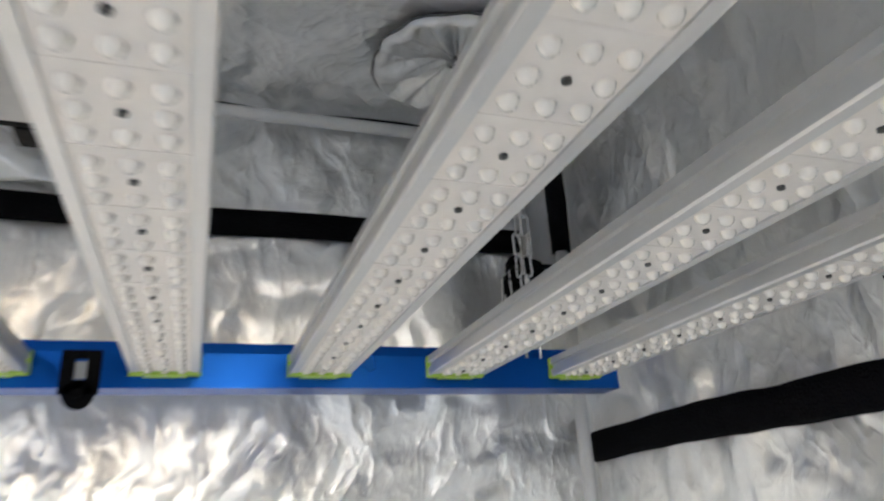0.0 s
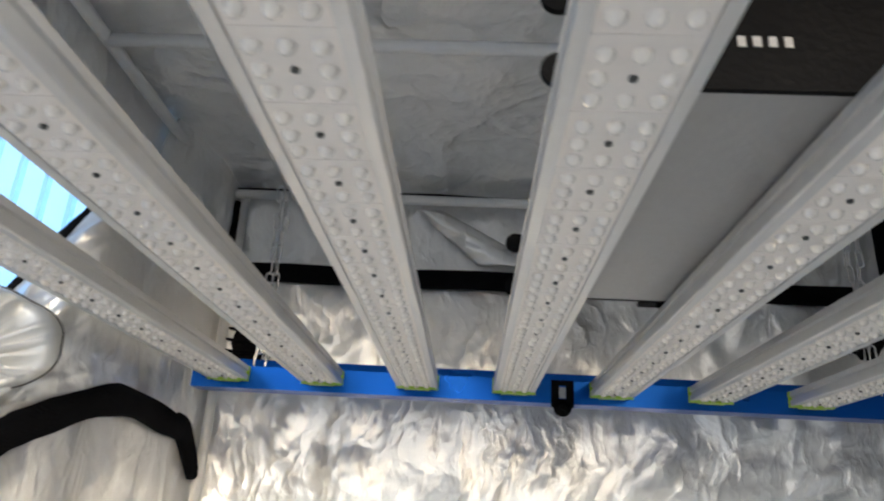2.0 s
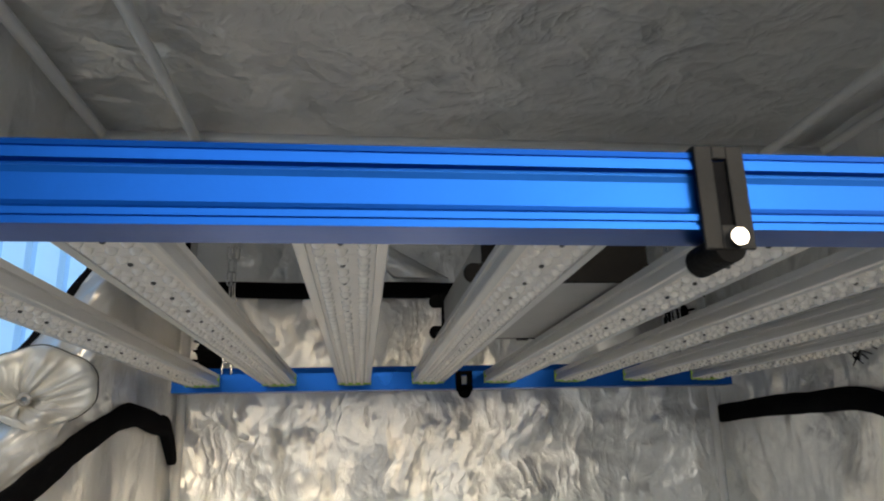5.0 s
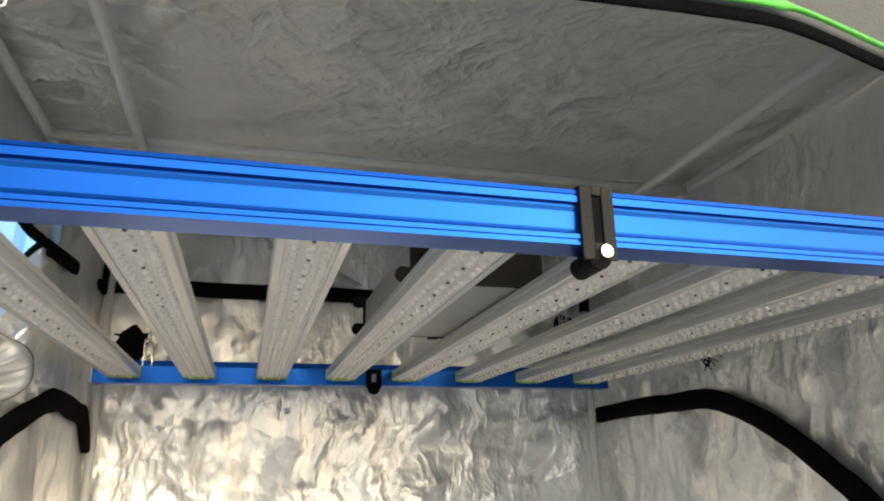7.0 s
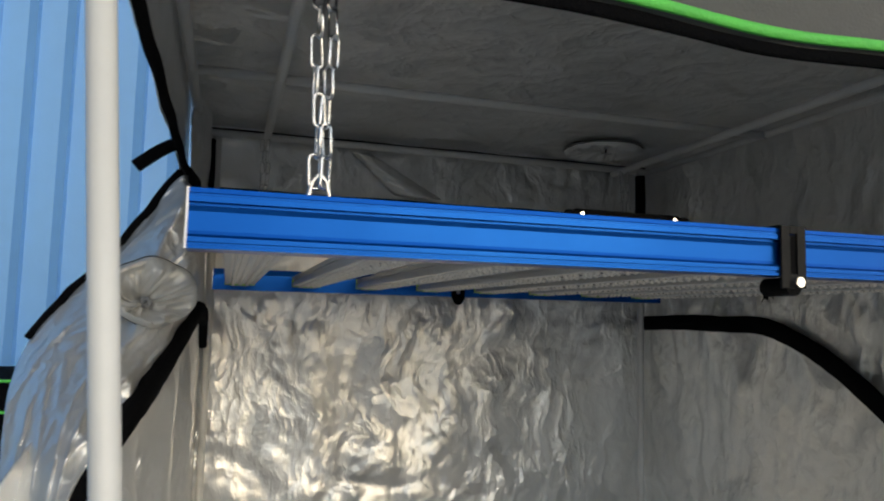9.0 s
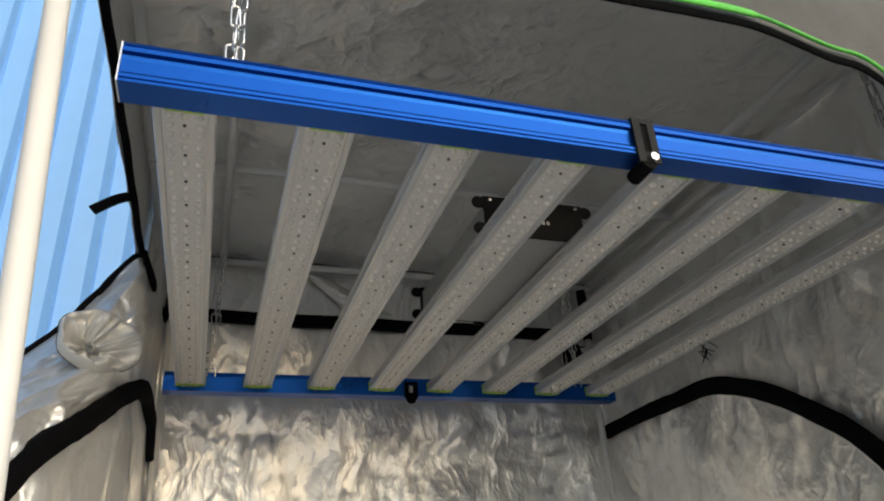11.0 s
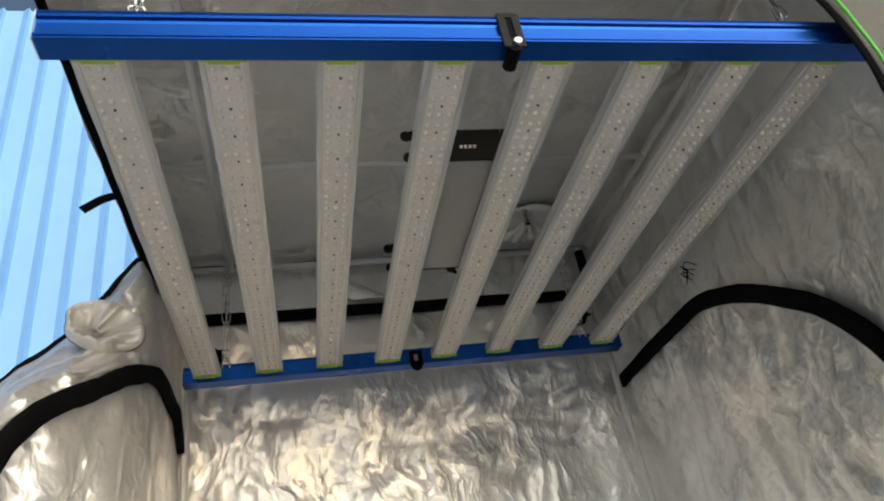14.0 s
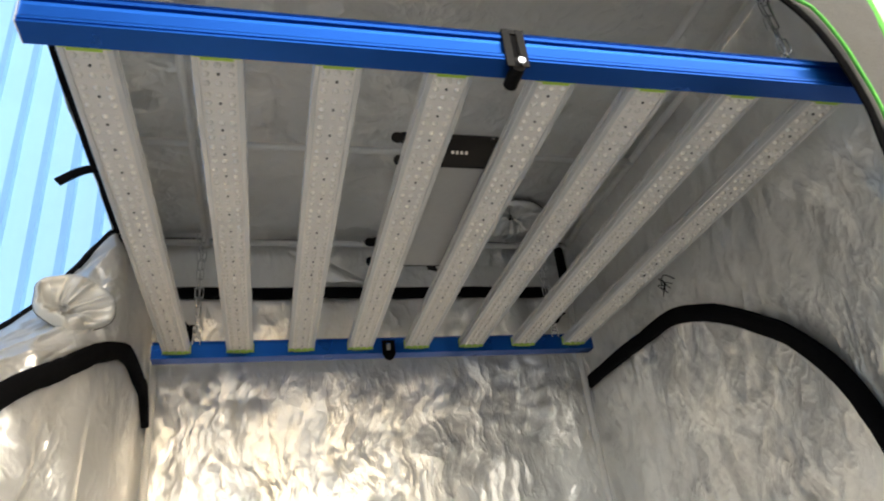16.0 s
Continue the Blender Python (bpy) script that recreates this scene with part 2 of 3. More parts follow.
# ---- outside the tent ----
bm = bmesh.new()
bmesh.ops.create_grid(bm, x_segments=30, y_segments=30, size=60)
ground = tagged(part("ground", bm, CONCRETE), "grey concrete floor slab", "ground", kind="structure")

bm = bmesh.new()
PITCH, x = 0.26, -9.0
prof = []
while x < 6.0:
    prof += [(x, 0), (x + PITCH * 0.66, 0.0), (x + PITCH * 0.94, 0.05), (x + PITCH * 0.99, 0.0)]
    x += PITCH
lower = [bm.verts.new((px, 4.8 - py, 0.0)) for px, py in prof]
upper = [bm.verts.new((px, 4.8 - py, 8.0)) for px, py in prof]
for i in range(len(prof) - 1):
    bm.faces.new((lower[i], lower[i + 1], upper[i + 1], upper[i]))
wall_blue = tagged(part("wall_north", bm, WALL_BLUE), "bright blue ribbed sheet-metal wall", "wall", kind="structure")
wall_blue.modifiers.new("thick", "SOLIDIFY").thickness = 0.01

bm = box(bmesh.new(), (1.0, 1.6, 0), (9.0, 1.75, 8.0))
tagged(part("wall_east", bm, WALL_WHITE), "plain white painted wall", "wall", kind="structure")


def second_tent():
    root = tagged(new("second_grow_tent"), "black cloth grow tent with green piping", "grow tent")
    root.location = (-2.2, 2.5, 0)
    part("body", box(bmesh.new(), (-0.9, 0, 0), (0.9, 1.0, 1.205), 0.02), BLACK_CLOTH, root)
    for z in (1.212, 1.075):
        b = bmesh.new()
        tube(b, [(-0.9, -0.006, z), (0.9, -0.006, z)], 0.007, 8)
        part("piping", b, GREEN_PIPING, root, "bright green piping")


second_tent()

# ---- tent walls ----
X_R, Y_B, Y_F = 0.600, 0.645, -0.545
wall_back = sheet("wall_back", lambda u, v: (-0.605 + 1.225 * u, Y_B + crumple(u * 1.2, v * 2, 1.0, 0.0075), 0.02 + (CEIL + 0.01) * v), 170, 260, MYLAR)
tagged(wall_back, "crumpled silver mylar tent wall", "tent wall", kind="structure")
wall_right = sheet("wall_right", lambda u, v: (X_R + crumple(u * 1.2, v * 2, 5.0, 0.0075, (1.5, 0.8)), Y_F + 0.04 + (Y_B - Y_F - 0.02) * u, 0.02 + (CEIL + 0.01) * v), 160, 250, MYLAR)
tagged(wall_right, "creased silver mylar tent side wall", "tent wall", kind="structure")


ZIP_LINE = ((0.66, 1.44), (0.62, 1.465), (0.55, 1.525), (0.50, 1.53), (0.34, 1.54), (0.21, 1.495), (0.15, 1.46), (0.08, 1.415), (0.02, 1.378), (-0.04, 1.325), (-0.09, 1.24), (-0.13, 1.10), (-0.16, 0.9), (-0.18, 0.4))


def left_zip(y):
    """Height of the zipper arc on the side door."""
    for (ya, za), (yb, zb) in zip(ZIP_LINE, ZIP_LINE[1:]):
        if y >= yb:
            return za + (zb - za) * min(max((ya - y) / (ya - yb), 0), 1)
    return ZIP_LINE[-1][1]


def left_x(y, z=2.0):
    """The side door hangs almost straight below its zipper and leans out above it."""
    k = min(1, max(0, (z - left_zip(y) - 0.005) / 0.06))
    k = k * k * (3 - 2 * k)
    d = max(0.0, 0.45 - y)
    return -0.578 - (0.40 * d * k + min(0.45 * d * d, 0.13) * (1 - k))


def left_point(u, v):
    y = Y_B + 0.01 - (Y_B + 0.19) * u
    low = left_zip(y) + 0.006
    k = min(1, max(0, (y - 0.28) / 0.05))
    top = low + (1.80 - low) * k * k * (3 - 2 * k)
    if y > 0.33:
        top = 1.80 + (CEIL + 0.02 - 1.80) * min(1, (y - 0.33) / 0.07)
    z = 0.02 + (top - 0.02) * v
    k = min(1, max(0, (z - 1.70) / 0.12)) * min(1, max(0, (y - 0.28) / 0.05))
    x = left_x(y, z)
    base = x * (1 - k) + max(x, -0.604) * k
    u = min(1, max(0, (Y_B + 0.01 - y) / (Y_B - 0.02)))
    calm = min(1, max(0, abs(z - left_zip(y)) / 0.05))
    bulge = 0.008 * math.sin(min(1, max(0, (1.5 - z) / 0.8)) * math.pi) * u
    fold = 0.022 * math.sin(y * 42 + 3 * noise.noise(Vector((y * 3, z * 2, 2)))) * min(1, max(0, (1.60 - z) / 0.3))
    return (base - bulge + calm * (fold * u + crumple(y, z, 9.0, 0.013 * (0.35 + 0.8 * u), (1.3, 0.8))), y, z)


wall_left = sheet("wall_left", left_point, 150, 240, MYLAR)
tagged(wall_left, "silver mylar side door, unzipped and sagging outwards", "tent wall", kind="structure")

sheet("hanging_flap", lambda u, v: (left_x(0.30 - 0.345 * u) - 0.006 + crumple(u * 0.4, v * 0.6, 51.0, 0.010), 0.30 - 0.345 * u + 0.02 * (1 - v) * noise.noise(Vector((v * 3, 4, 0))), 0.85 + ((left_zip(0.30 - 0.345 * u) - 0.004) - 0.85) * v), 40, 60, MYLAR, wall_left)

# the unzipped upper part of the side door, folded outwards so that it faces the doorway
FLAP_TOP = smooth_line([(-0.600, 0.36, 1.80), (-0.612, 0.285, 1.793), (-0.665, 0.28, 1.715), (-0.722, 0.28, 1.632), (-0.785, 0.265, 1.560), (-0.822, 0.20, 1.485), (-0.822, 0.11, 1.40), (-0.800, 0.02, 1.27), (-0.775, -0.05, 1.10)], 8)
FLAP_LOW = smooth_line([(left_x(y, left_zip(y)) + 0.002, y, left_zip(y)) for y in (0.40, 0.33, 0.27, 0.20, 0.13, 0.06, 0.0, -0.06, -0.12)], 8)


def along(line, u):
    k = min(max(u, 0), 1) * (len(line) - 1)
    i = min(int(k), len(line) - 2)
    return line[i].lerp(line[i + 1], k - i)


def flap_point(u, v):
    p = along(FLAP_LOW, u).lerp(along(FLAP_TOP, u), v)
    out = 0.085 * math.sin(math.pi * v) ** 0.8 * min(1, u / 0.22) * (1 - 0.35 * u)
    edge = min(1, 6 * v) * min(1, 6 * u)
    n = 0.5 * crumple(u * 0.8, v * 0.5, 33.0, 0.022, (1.6, 1.6))
    pleat = 0.011 * (1 - abs(math.sin(9 * u + 5 * v + 2.2 * noise.noise(Vector((u * 3, v * 3, 6)))))) ** 2
    pleat += 0.007 * (1 - abs(math.sin(15 * v - 11 * u + 3.0 * noise.noise(Vector((u * 4, v * 4, 16)))))) ** 3
    return p + Vector((0.35, -0.92, 0.05)) * (out + edge * (n + pleat))


flap = sheet("door_flap", flap_point, 120, 70, MYLAR, wall_left)
band("edge_binding", [Vector(flap_point(k / 60, 1.0)) for k in range(5, 38)], lambda p: (0.3, -1, 0.2), 0.020, 0.007, BLACK_CLOTH, wall_left, 0.2, 8, 1.2)

wall_left_top = sheet("wall_left_top", lambda u, v: (-0.612 + crumple(u * 1.1, v * 0.2, 13.0, 0.003), Y_F + 0.02 + (0.44 - Y_F - 0.02) * u, 1.797 + (CEIL - 1.777) * v), 70, 12, MYLAR)
tagged(wall_left_top, "dim silver strip of tent wall above the open side door", "tent wall", kind="structure")

ceiling = sheet("ceiling", lambda u, v: (-0.63 + 1.26 * u, Y_F + (Y_B - Y_F + 0.02) * v, CEIL + 0.008 + crumple(u * 1.2, v * 1.2, 17.0, 0.0035)), 130, 130, MYLAR)
tagged(ceiling, "dim silver mylar tent ceiling", "tent ceiling", kind="structure")

# added floor, out of view: its black keeps rail undersides and ceiling dark
floor = sheet("floor", lambda u, v: (-0.60 + 1.20 * u, Y_F + (Y_B - Y_F + 0.01) * v, 0.024 + crumple(u * 1.2, v * 1.2, 41.0, 0.004)), 60, 60, UNSEEN_FLOOR)
tagged(floor, "unseen black tent floor, added to cut bounce light from below", "tent floor", kind="structure")

# front: the rolled-open doorway's arch, with cloth above it and to its right
ARCH = smooth_line([(-0.62, Y_F, 1.812), (-0.25, Y_F, 1.812), (-0.05, Y_F, 1.80), (0.10, Y_F, 1.805), (0.20, Y_F, 1.803), (0.30, Y_F, 1.776), (0.375, Y_F, 1.76), (0.447, Y_F, 1.68),
                    (0.475, Y_F, 1.56), (0.470, Y_F, 1.45), (0.460, Y_F, 1.35), (0.45, Y_F, 1.15), (0.44, Y_F, 0.6), (0.44, Y_F, 0.03)], 8)


def front_point(u, v):
    k = u * (len(ARCH) - 1)
    i = min(int(k), len(ARCH) - 2)
    a = ARCH[i].lerp(ARCH[i + 1], k - i)
    turn = min(max((i - 34) / 26, 0), 1)
    corner = 7 * 8
    if i < corner:
        s = i / corner
        outer = Vector((-0.62 + 1.22 * s, Y_F + 0.03 * s, CEIL + 0.02))
    else:
        outer = Vector((X_R, Y_F + 0.028, min(CEIL + 0.02, a.z + 0.33 * max(0, 1 - (i - corner) / 20))))
    p = a.lerp(outer, v)
    p.y = a.y + (outer.y - a.y) * v ** 5
    p.y += crumple(p.x * 1.5, p.z * 1.5, 23.0, 0.004) * min(1, v * 3)
    return p


wall_front = sheet("wall_front", front_point, 200, 14, OXFORD)
tagged(wall_front, "dark grey cloth front round the open tent doorway", "tent wall", kind="structure")
band("zipper", ARCH, lambda p: (0, -1, 0), 0.014, 0.003, BLACK_CLOTH, wall_front, 0.15)
GREEN = [p + Vector((0.012 if p.z < 1.7 else 0, -0.006, 0.014 if p.z > 1.6 else 0)) for p in ARCH]
band("piping", GREEN, lambda p: (0, -1, 0), [0.011 if p.x < 0.2 or p.z < 1.5 else 0.004 for p in GREEN], 0.004, GREEN_PIPING, wall_front, 0.1)
bm = bmesh.new()
tube(bm, [(X_R + 0.004, Y_F + 0.022, 0.02), (X_R + 0.004, Y_F + 0.022, 1.2), (X_R + 0.004, Y_F + 0.022, CEIL + 0.02)], 0.008, 8)
part("piping", bm, GREEN_PIPING, wall_front, "bright green piping")

# zipper bands of the side walls
ARC_R = smooth_line([(X_R, 0.635, 1.535), (X_R, 0.45, 1.54), (X_R, 0.31, 1.538), (X_R, 0.18, 1.535), (X_R, 0.07, 1.50), (X_R, -0.01, 1.46), (X_R, -0.085, 1.41),
                     (X_R, -0.15, 1.36), (X_R, -0.215, 1.28), (X_R, -0.255, 1.19), (X_R, -0.285, 1.05), (X_R, -0.30, 0.85), (X_R, -0.30, 0.2)], 8)
ARC_R = [p - Vector((0.012, 0, 0)) for p in ARC_R]
band("zipper_band", ARC_R, lambda p: (-1, 0, 0), 0.038, 0.008, BLACK_CLOTH, wall_right, 0.12, 3, 2.0)
ARC_L = smooth_line([(left_x(y, z) + 0.008, y, z) for y, z in ZIP_LINE[1:]], 8)
band("zipper_band", ARC_L, lambda p: (1, -0.15, 0), [0.020 + 0.018 * min(1, i / 12) for i in range(len(ARC_L))], 0.010, BLACK_CLOTH, wall_left, 0.15, 7, 2.0)
TOP_L = [Vector((-0.606, -0.53 + 0.03 * i, 1.793 + 0.003 * math.sin(i))) for i in range(28)]
band("edge_binding", TOP_L, lambda p: (1, 0, -0.3), 0.018, 0.005, BLACK_CLOTH, wall_left_top, 0.1, 9)
DROP_L = smooth_line([(-0.600, 0.27, 1.788), (-0.592, 0.42, 1.795), (-0.582, 0.615, 1.805)], 6)
band("edge_binding", DROP_L, lambda p: (1, -0.1, 0), 0.030, 0.006, BLACK_CLOTH, wall_left, 0.1, 11)
band("tie_strap", smooth_line([(-0.608, 0.045, 1.792), (-0.63, 0.035, 1.776), (-0.660, 0.03, 1.750)], 5), lambda p: (0.3, -1, 0.3), 0.02, 0.003, BLACK_CLOTH, wall_left_top)
band("window_band", [Vector((-0.57 + 0.04 * i, Y_B - 0.010, 1.812 + 0.0015 * math.sin(i * 0.7))) for i in range(28)], lambda p: (0, -1, 0), 0.036, 0.006, BLACK_CLOTH, wall_back, 0.03, 4, 2.0)

sheet("cloth_fold", lambda u, v: (-0.245 + 0.115 * v + (0.045 + 0.075 * v) * u, Y_B - 0.012 - 0.020 * math.sin(math.pi * u) * (0.35 + 0.65 * v) + 0.004 * noise.noise(Vector((u * 4, v * 5, 3))), 1.945 - 0.105 * v - 0.004 * math.sin(u * 3)), 16, 20, MYLAR, wall_back)
band("ceiling_seam", [Vector((-0.58 + 0.04 * i, 0.622 - 0.004 * math.sin(i * 0.9), CEIL - 0.004)) for i in range(30)], lambda p: (0, -0.3, -1), 0.008, 0.004, BLACK_CLOTH, ceiling, 0.3, 14)

# ---- tent frame ----
frame_root = tagged(new("tent_frame"), "grey steel tube frame of the tent", "tent frame")
TZ = 1.955
for a, b, m in (
    ((-0.598, -0.515, TZ), (-0.598, 0.60, TZ), POLE_GREY), ((0.590, -0.50, TZ), (0.590, 0.60, TZ), POLE_GREY),
    ((-0.598, 0.615, TZ), (0.590, 0.615, TZ), POLE_GREY), ((-0.598, -0.515, TZ), (0.590, -0.515, TZ), POLE_GREY),
    ((-0.600, 0.170, TZ - 0.002), (0.592, 0.170, TZ - 0.002), POLE_GREY),
    ((-0.452, -0.515, TZ - 0.017), (-0.452, 0.60, TZ - 0.017), POLE_GREY), ((0.470, -0.515, TZ - 0.017), (0.470, 0.60, TZ - 0.017), POLE_GREY),
    ((0.557, 0.606, 0), (0.557, 0.606, TZ), POLE_GREY), ((-0.56, 0.625, 0), (-0.56, 0.625, TZ), POLE_GREY), ((0.583, -0.49, 0), (0.583, -0.49, TZ), POLE_GREY),
    ((-0.501, -0.520, 0), (-0.634, -0.520, TZ), POLE_WHITE)):
    bm = bmesh.new()
    tube(bm, [a, Vector(a).lerp(Vector(b), 0.5), b], 0.011 if m is POLE_WHITE else 0.0085, 14)
    part("pole", bm, m, frame_root, "white painted corner pole" if m is POLE_WHITE else "", smooth=True)


for x, y in ((0.557, 0.606), (-0.575, 0.625)):
    bm = bmesh.new()
    tube(bm, [(x, y, 1.79), (x, y - 0.002, 1.86), (x, y, 1.94)], [0.013, 0.0145, 0.0135], 12)
    part("corner_sleeve", bm, BLACK_CLOTH, frame_root, "black cloth sleeve on the corner pole", smooth=True)

# ---- duct sleeves ----
def duct_sleeve(wall, centre, normal, r, seed, depth=0.03, cord=BLACK_CLOTH, cloth=MYLAR, slack=0.0):
    """A round cloth sleeve gathered to a pucker by its cord; slack lets it slump and crumple."""
    q = Vector(normal).normalized().to_track_quat("Z", "Y").to_matrix().to_4x4()
    m = Matrix.Translation(centre) @ q
    off = Vector((-0.30 * slack, -0.16 - 0.14 * slack)) * r

    def spot(rr, a, h, k):
        ca, sa = math.cos(a), math.sin(a)
        f = noise.noise(Vector((ca * 2.3, sa * 2.3, seed + k * 0.05))) + 0.6 * noise.noise(Vector((ca * 5.0, sa * 5.0, seed + 4 + k * 0.04)))
        g = noise.noise(Vector((ca * 1.1, sa * 1.1, seed + 9)))
        fold = -2.6 * abs(f) * (1.0 if 2 < k < 8 else 0.45) * min(1, k / 3) + 0.25
        fold += slack * (1.6 * noise.noise(Vector((ca * rr * 2.2, sa * rr * 2.2, seed + 20))) - 1.8 * (1 - abs(math.sin(2.6 * sa * rr + 1.4 * ca * rr + seed))) ** 4) * min(1, k / 3)
        fold *= 1 - 0.35 * slack
        sag = -0.35 * sa * min(1, k / 4)
        w = 1 + 0.06 * f * (1 - 0.7 * slack) + 0.28 * slack * g
        x = r * rr * ca * w + off.x * min(1, k / 6)
        y = r * rr * sa * w * (1 - 0.16 * slack) + off.y * min(1, k / 6)
        return m @ Vector((x, y, depth * (h + (fold + sag) * min(1, k / 2))))

    bm = bmesh.new()
    n, rings = 84, []
    shape = ((1.0, 0.0), (0.99, 0.45), (0.93, 0.85), (0.86, 1.0), (0.78, 1.05), (0.69, 1.04), (0.60, 0.98), (0.50, 0.88), (0.40, 0.78), (0.30, 0.68), (0.20, 0.58), (0.12, 0.5), (0.07, 0.55), (0.10, 0.80), (0.14, 0.92))
    for k, (rr, h) in enumerate(shape):
        rings.append([bm.verts.new(spot(rr, 2 * math.pi * i / n, h, k * 0.75)) for i in range(n)])
    for a, b in zip(rings, rings[1:]):
        for i in range(n):
            bm.faces.new((a[i], a[(i + 1) % n], b[(i + 1) % n], b[i]))
    sleeve = part("duct_sleeve", bm, cloth, wall, "gathered silver cloth duct sleeve", smooth=True)
    b2 = bmesh.new()
    tube(b2, [m @ Vector((r * 0.09 * math.cos(a) + off.x, r * 0.09 * math.sin(a) + off.y, depth * 0.5)) for a in [i * math.pi / 6 for i in range(12)]], 0.0035, 6, closed=True)
    part("drawstring", b2, cord, sleeve)
    b3 = bmesh.new()
    tube(b3, [spot(1.0, i * math.pi / 24, 0.05, 0) for i in range(48)], 0.0018, 6, closed=True)
    part("seam", b3, OXFORD, sleeve)


duct_sleeve(ceiling, (0.365, 0.475, CEIL - 0.004), (0, 0, -1), 0.095, 1.0, 0.013, BLACK_CLOTH, MYLAR)
duct_sleeve(wall_left, (-0.635, 0.158, 1.572), (0.50, -0.86, 0.10), 0.069, 3.0, 0.026, DRIVER_GREY, SLEEVE, 1.0)
knot = bmesh.new()
for k in range(4):
    tube(knot, smooth_line([(X_R - 0.014, 0.125 + 0.012 * k, 1.606 - 0.006 * k), (X_R - 0.030, 0.14 + 0.010 * k, 1.622 - 0.012 * (k % 2)), (X_R - 0.026, 0.165 - 0.006 * k, 1.600 + 0.008 * (k % 3)),
                            (X_R - 0.026, 0.15, 1.594 + 0.004 * k), (X_R - 0.016, 0.172 + 0.003 * k, 1.600 - 0.004 * k)], 5), 0.0010, 6)
part("drawstring", knot, BLACK_CLOTH, wall_right, "knotted black cord", smooth=True)

# ---- the grow light ----
light = tagged(new("grow_light"), "eight-bar grow light with blue aluminium rails, hanging unlit on chains", "grow light")


def rail(y0, y1, outer):
    """A ribbed hollow rail; outer is the y of the face that looks away from the bars."""
    s = 1 if outer == y1 else -1
    o, i, h = outer, (y0 if outer == y1 else y1), RAIL_HI - RAIL_LO
    prof = [(o, .0), (o, .05), (o - s * .0015, .06), (o - s * .0015, .10), (o, .11), (o, .19), (o - s * .0015, .20), (o - s * .003, .24), (o - s * .004, .30), (o - s * .004, .62), (o - s * .003, .70),
            (o - s * .0045, .715), (o - s * .0045, .755), (o, .77), (o, .87), (o - s * .0012, .88), (o - s * .0012, .91), (o, .92), (o - s * .001, 1.0), (i + s * .012, 1.0), (i + s * .010, .74), (i, .72), (i, .0)]
    b = prism(bmesh.new(), [(py, RAIL_LO + h * pz) for py, pz in prof], -RAIL_HALF, RAIL_HALF)
    r = part("rail", b, BLUE_ALU, light, "blue anodised aluminium rail")
    for x, d in ((-RAIL_HALF, -1), (RAIL_HALF, 1)):
        e = bmesh.new()
        a, c = min(y0, y1), max(y0, y1)
        for lo, hi in (((a, RAIL_LO), (c, RAIL_LO + .003)), ((a, RAIL_HI - .003), (c, RAIL_HI)), ((a, RAIL_LO + .003), (a + .003, RAIL_HI - .003)), ((c - .003, RAIL_LO + .003), (c, RAIL_HI - .003))):
            box(e, (min(x, x + d * .0015), *lo), (max(x, x + d * .0015), *hi))
        part("cut_end", e, RAW_ALU, r, "bare cut aluminium end")
    return r


rail_front = rail(Y_FRONT - RAIL_D, Y_FRONT - 0.005, Y_FRONT - RAIL_D)
rail_back = rail(Y_BACK, Y_BACK + RAIL_D, Y_BACK + RAIL_D)


def clip(parent, y_face, s):
    """The black hinge clip at the middle of a rail; s is the side that its slotted plate faces."""
    b = bmesh.new()
    t, w = 0.003, 0.0145
    y0, y1 = sorted((y_face, y_face + s * t))
    z0, z1 = RAIL_LO - 0.020, RAIL_HI + 0.003
    for lo, hi in (((-w, z0 + .008), (-.0042, z1)), ((.0042, z0 + .008), (w, z1)), ((-.0042, z1 - .008), (.0042, z1)), ((-.0042, z0 + .008), (.0042, z0 + .022))):
        box(b, (lo[0], y0, lo[1]), (hi[0], y1, hi[1]), 0.0008)
    c = part("hinge_clip", b, CLIP_METAL, parent, "dark metal hinge clip with a slot")
    b = box(bmesh.new(), (-w, min(y_face, y_face - s * RAIL_D), RAIL_HI + 0.0005), (w, max(y_face, y_face - s * RAIL_D), RAIL_HI + .0035), .0006)
    part("top_plate", b, CLIP_METAL, c)
    b = disc(bmesh.new(), (0, y_face + s * 0.002, RAIL_LO - .010), (0, -s, 0), 0.0092, 0.036, 24)
    part("hinge_barrel", b, BLACK_METAL, c, smooth=False)
    b = disc(bmesh.new(), (0.003, y_face + s * 0.002, RAIL_LO - .006), (0, s, 0), 0.0058, 0.006, 18, 0.0050)
    part("bolt", b, STEEL, c, "bright steel bolt head")
    b = box(bmesh.new(), (-.0040, min(y_face + s * .0002, y_face + s * .0012), RAIL_LO + .002), (.0040, max(y_face + s * .0002, y_face + s * .0012), RAIL_HI - .006))
    part("slot_back", b, BLACK_METAL, c)


clip(rail_front, Y_FRONT - RAIL_D, -1)
def back_clip(parent):
    b = bmesh.new()
    y0, y1, w = Y_BACK - .003, Y_BACK - .0002, .0165
    zt, zb = RAIL_LO + .034, RAIL_LO - .006
    for lo, hi in (((-w, zb), (-.005, zt)), ((.005, zb), (w, zt)), ((-.005, zt - .008), (.005, zt)), ((-.005, zb), (.005, zb + .012))):
        box(b, (lo[0], y0, lo[1]), (hi[0], y1, hi[1]), .0006)
    disc(b, (0, y1, zb), (0, -1, 0), w * .8, .0028, 20)
    c = part("hinge_clip", b, BLACK_METAL, parent, "black metal hinge clip with a slot")
    part("slot_back", box(bmesh.new(), (-.0048, y1 - .0006, zb + .014), (.0048, y1 - .0001, zt - .010)), DRIVER_GREY, c)
    part("bolt", disc(bmesh.new(), (0, y0, zb + .001), (0, -1, 0), .0045, .002, 6), BLACK_METAL, c)


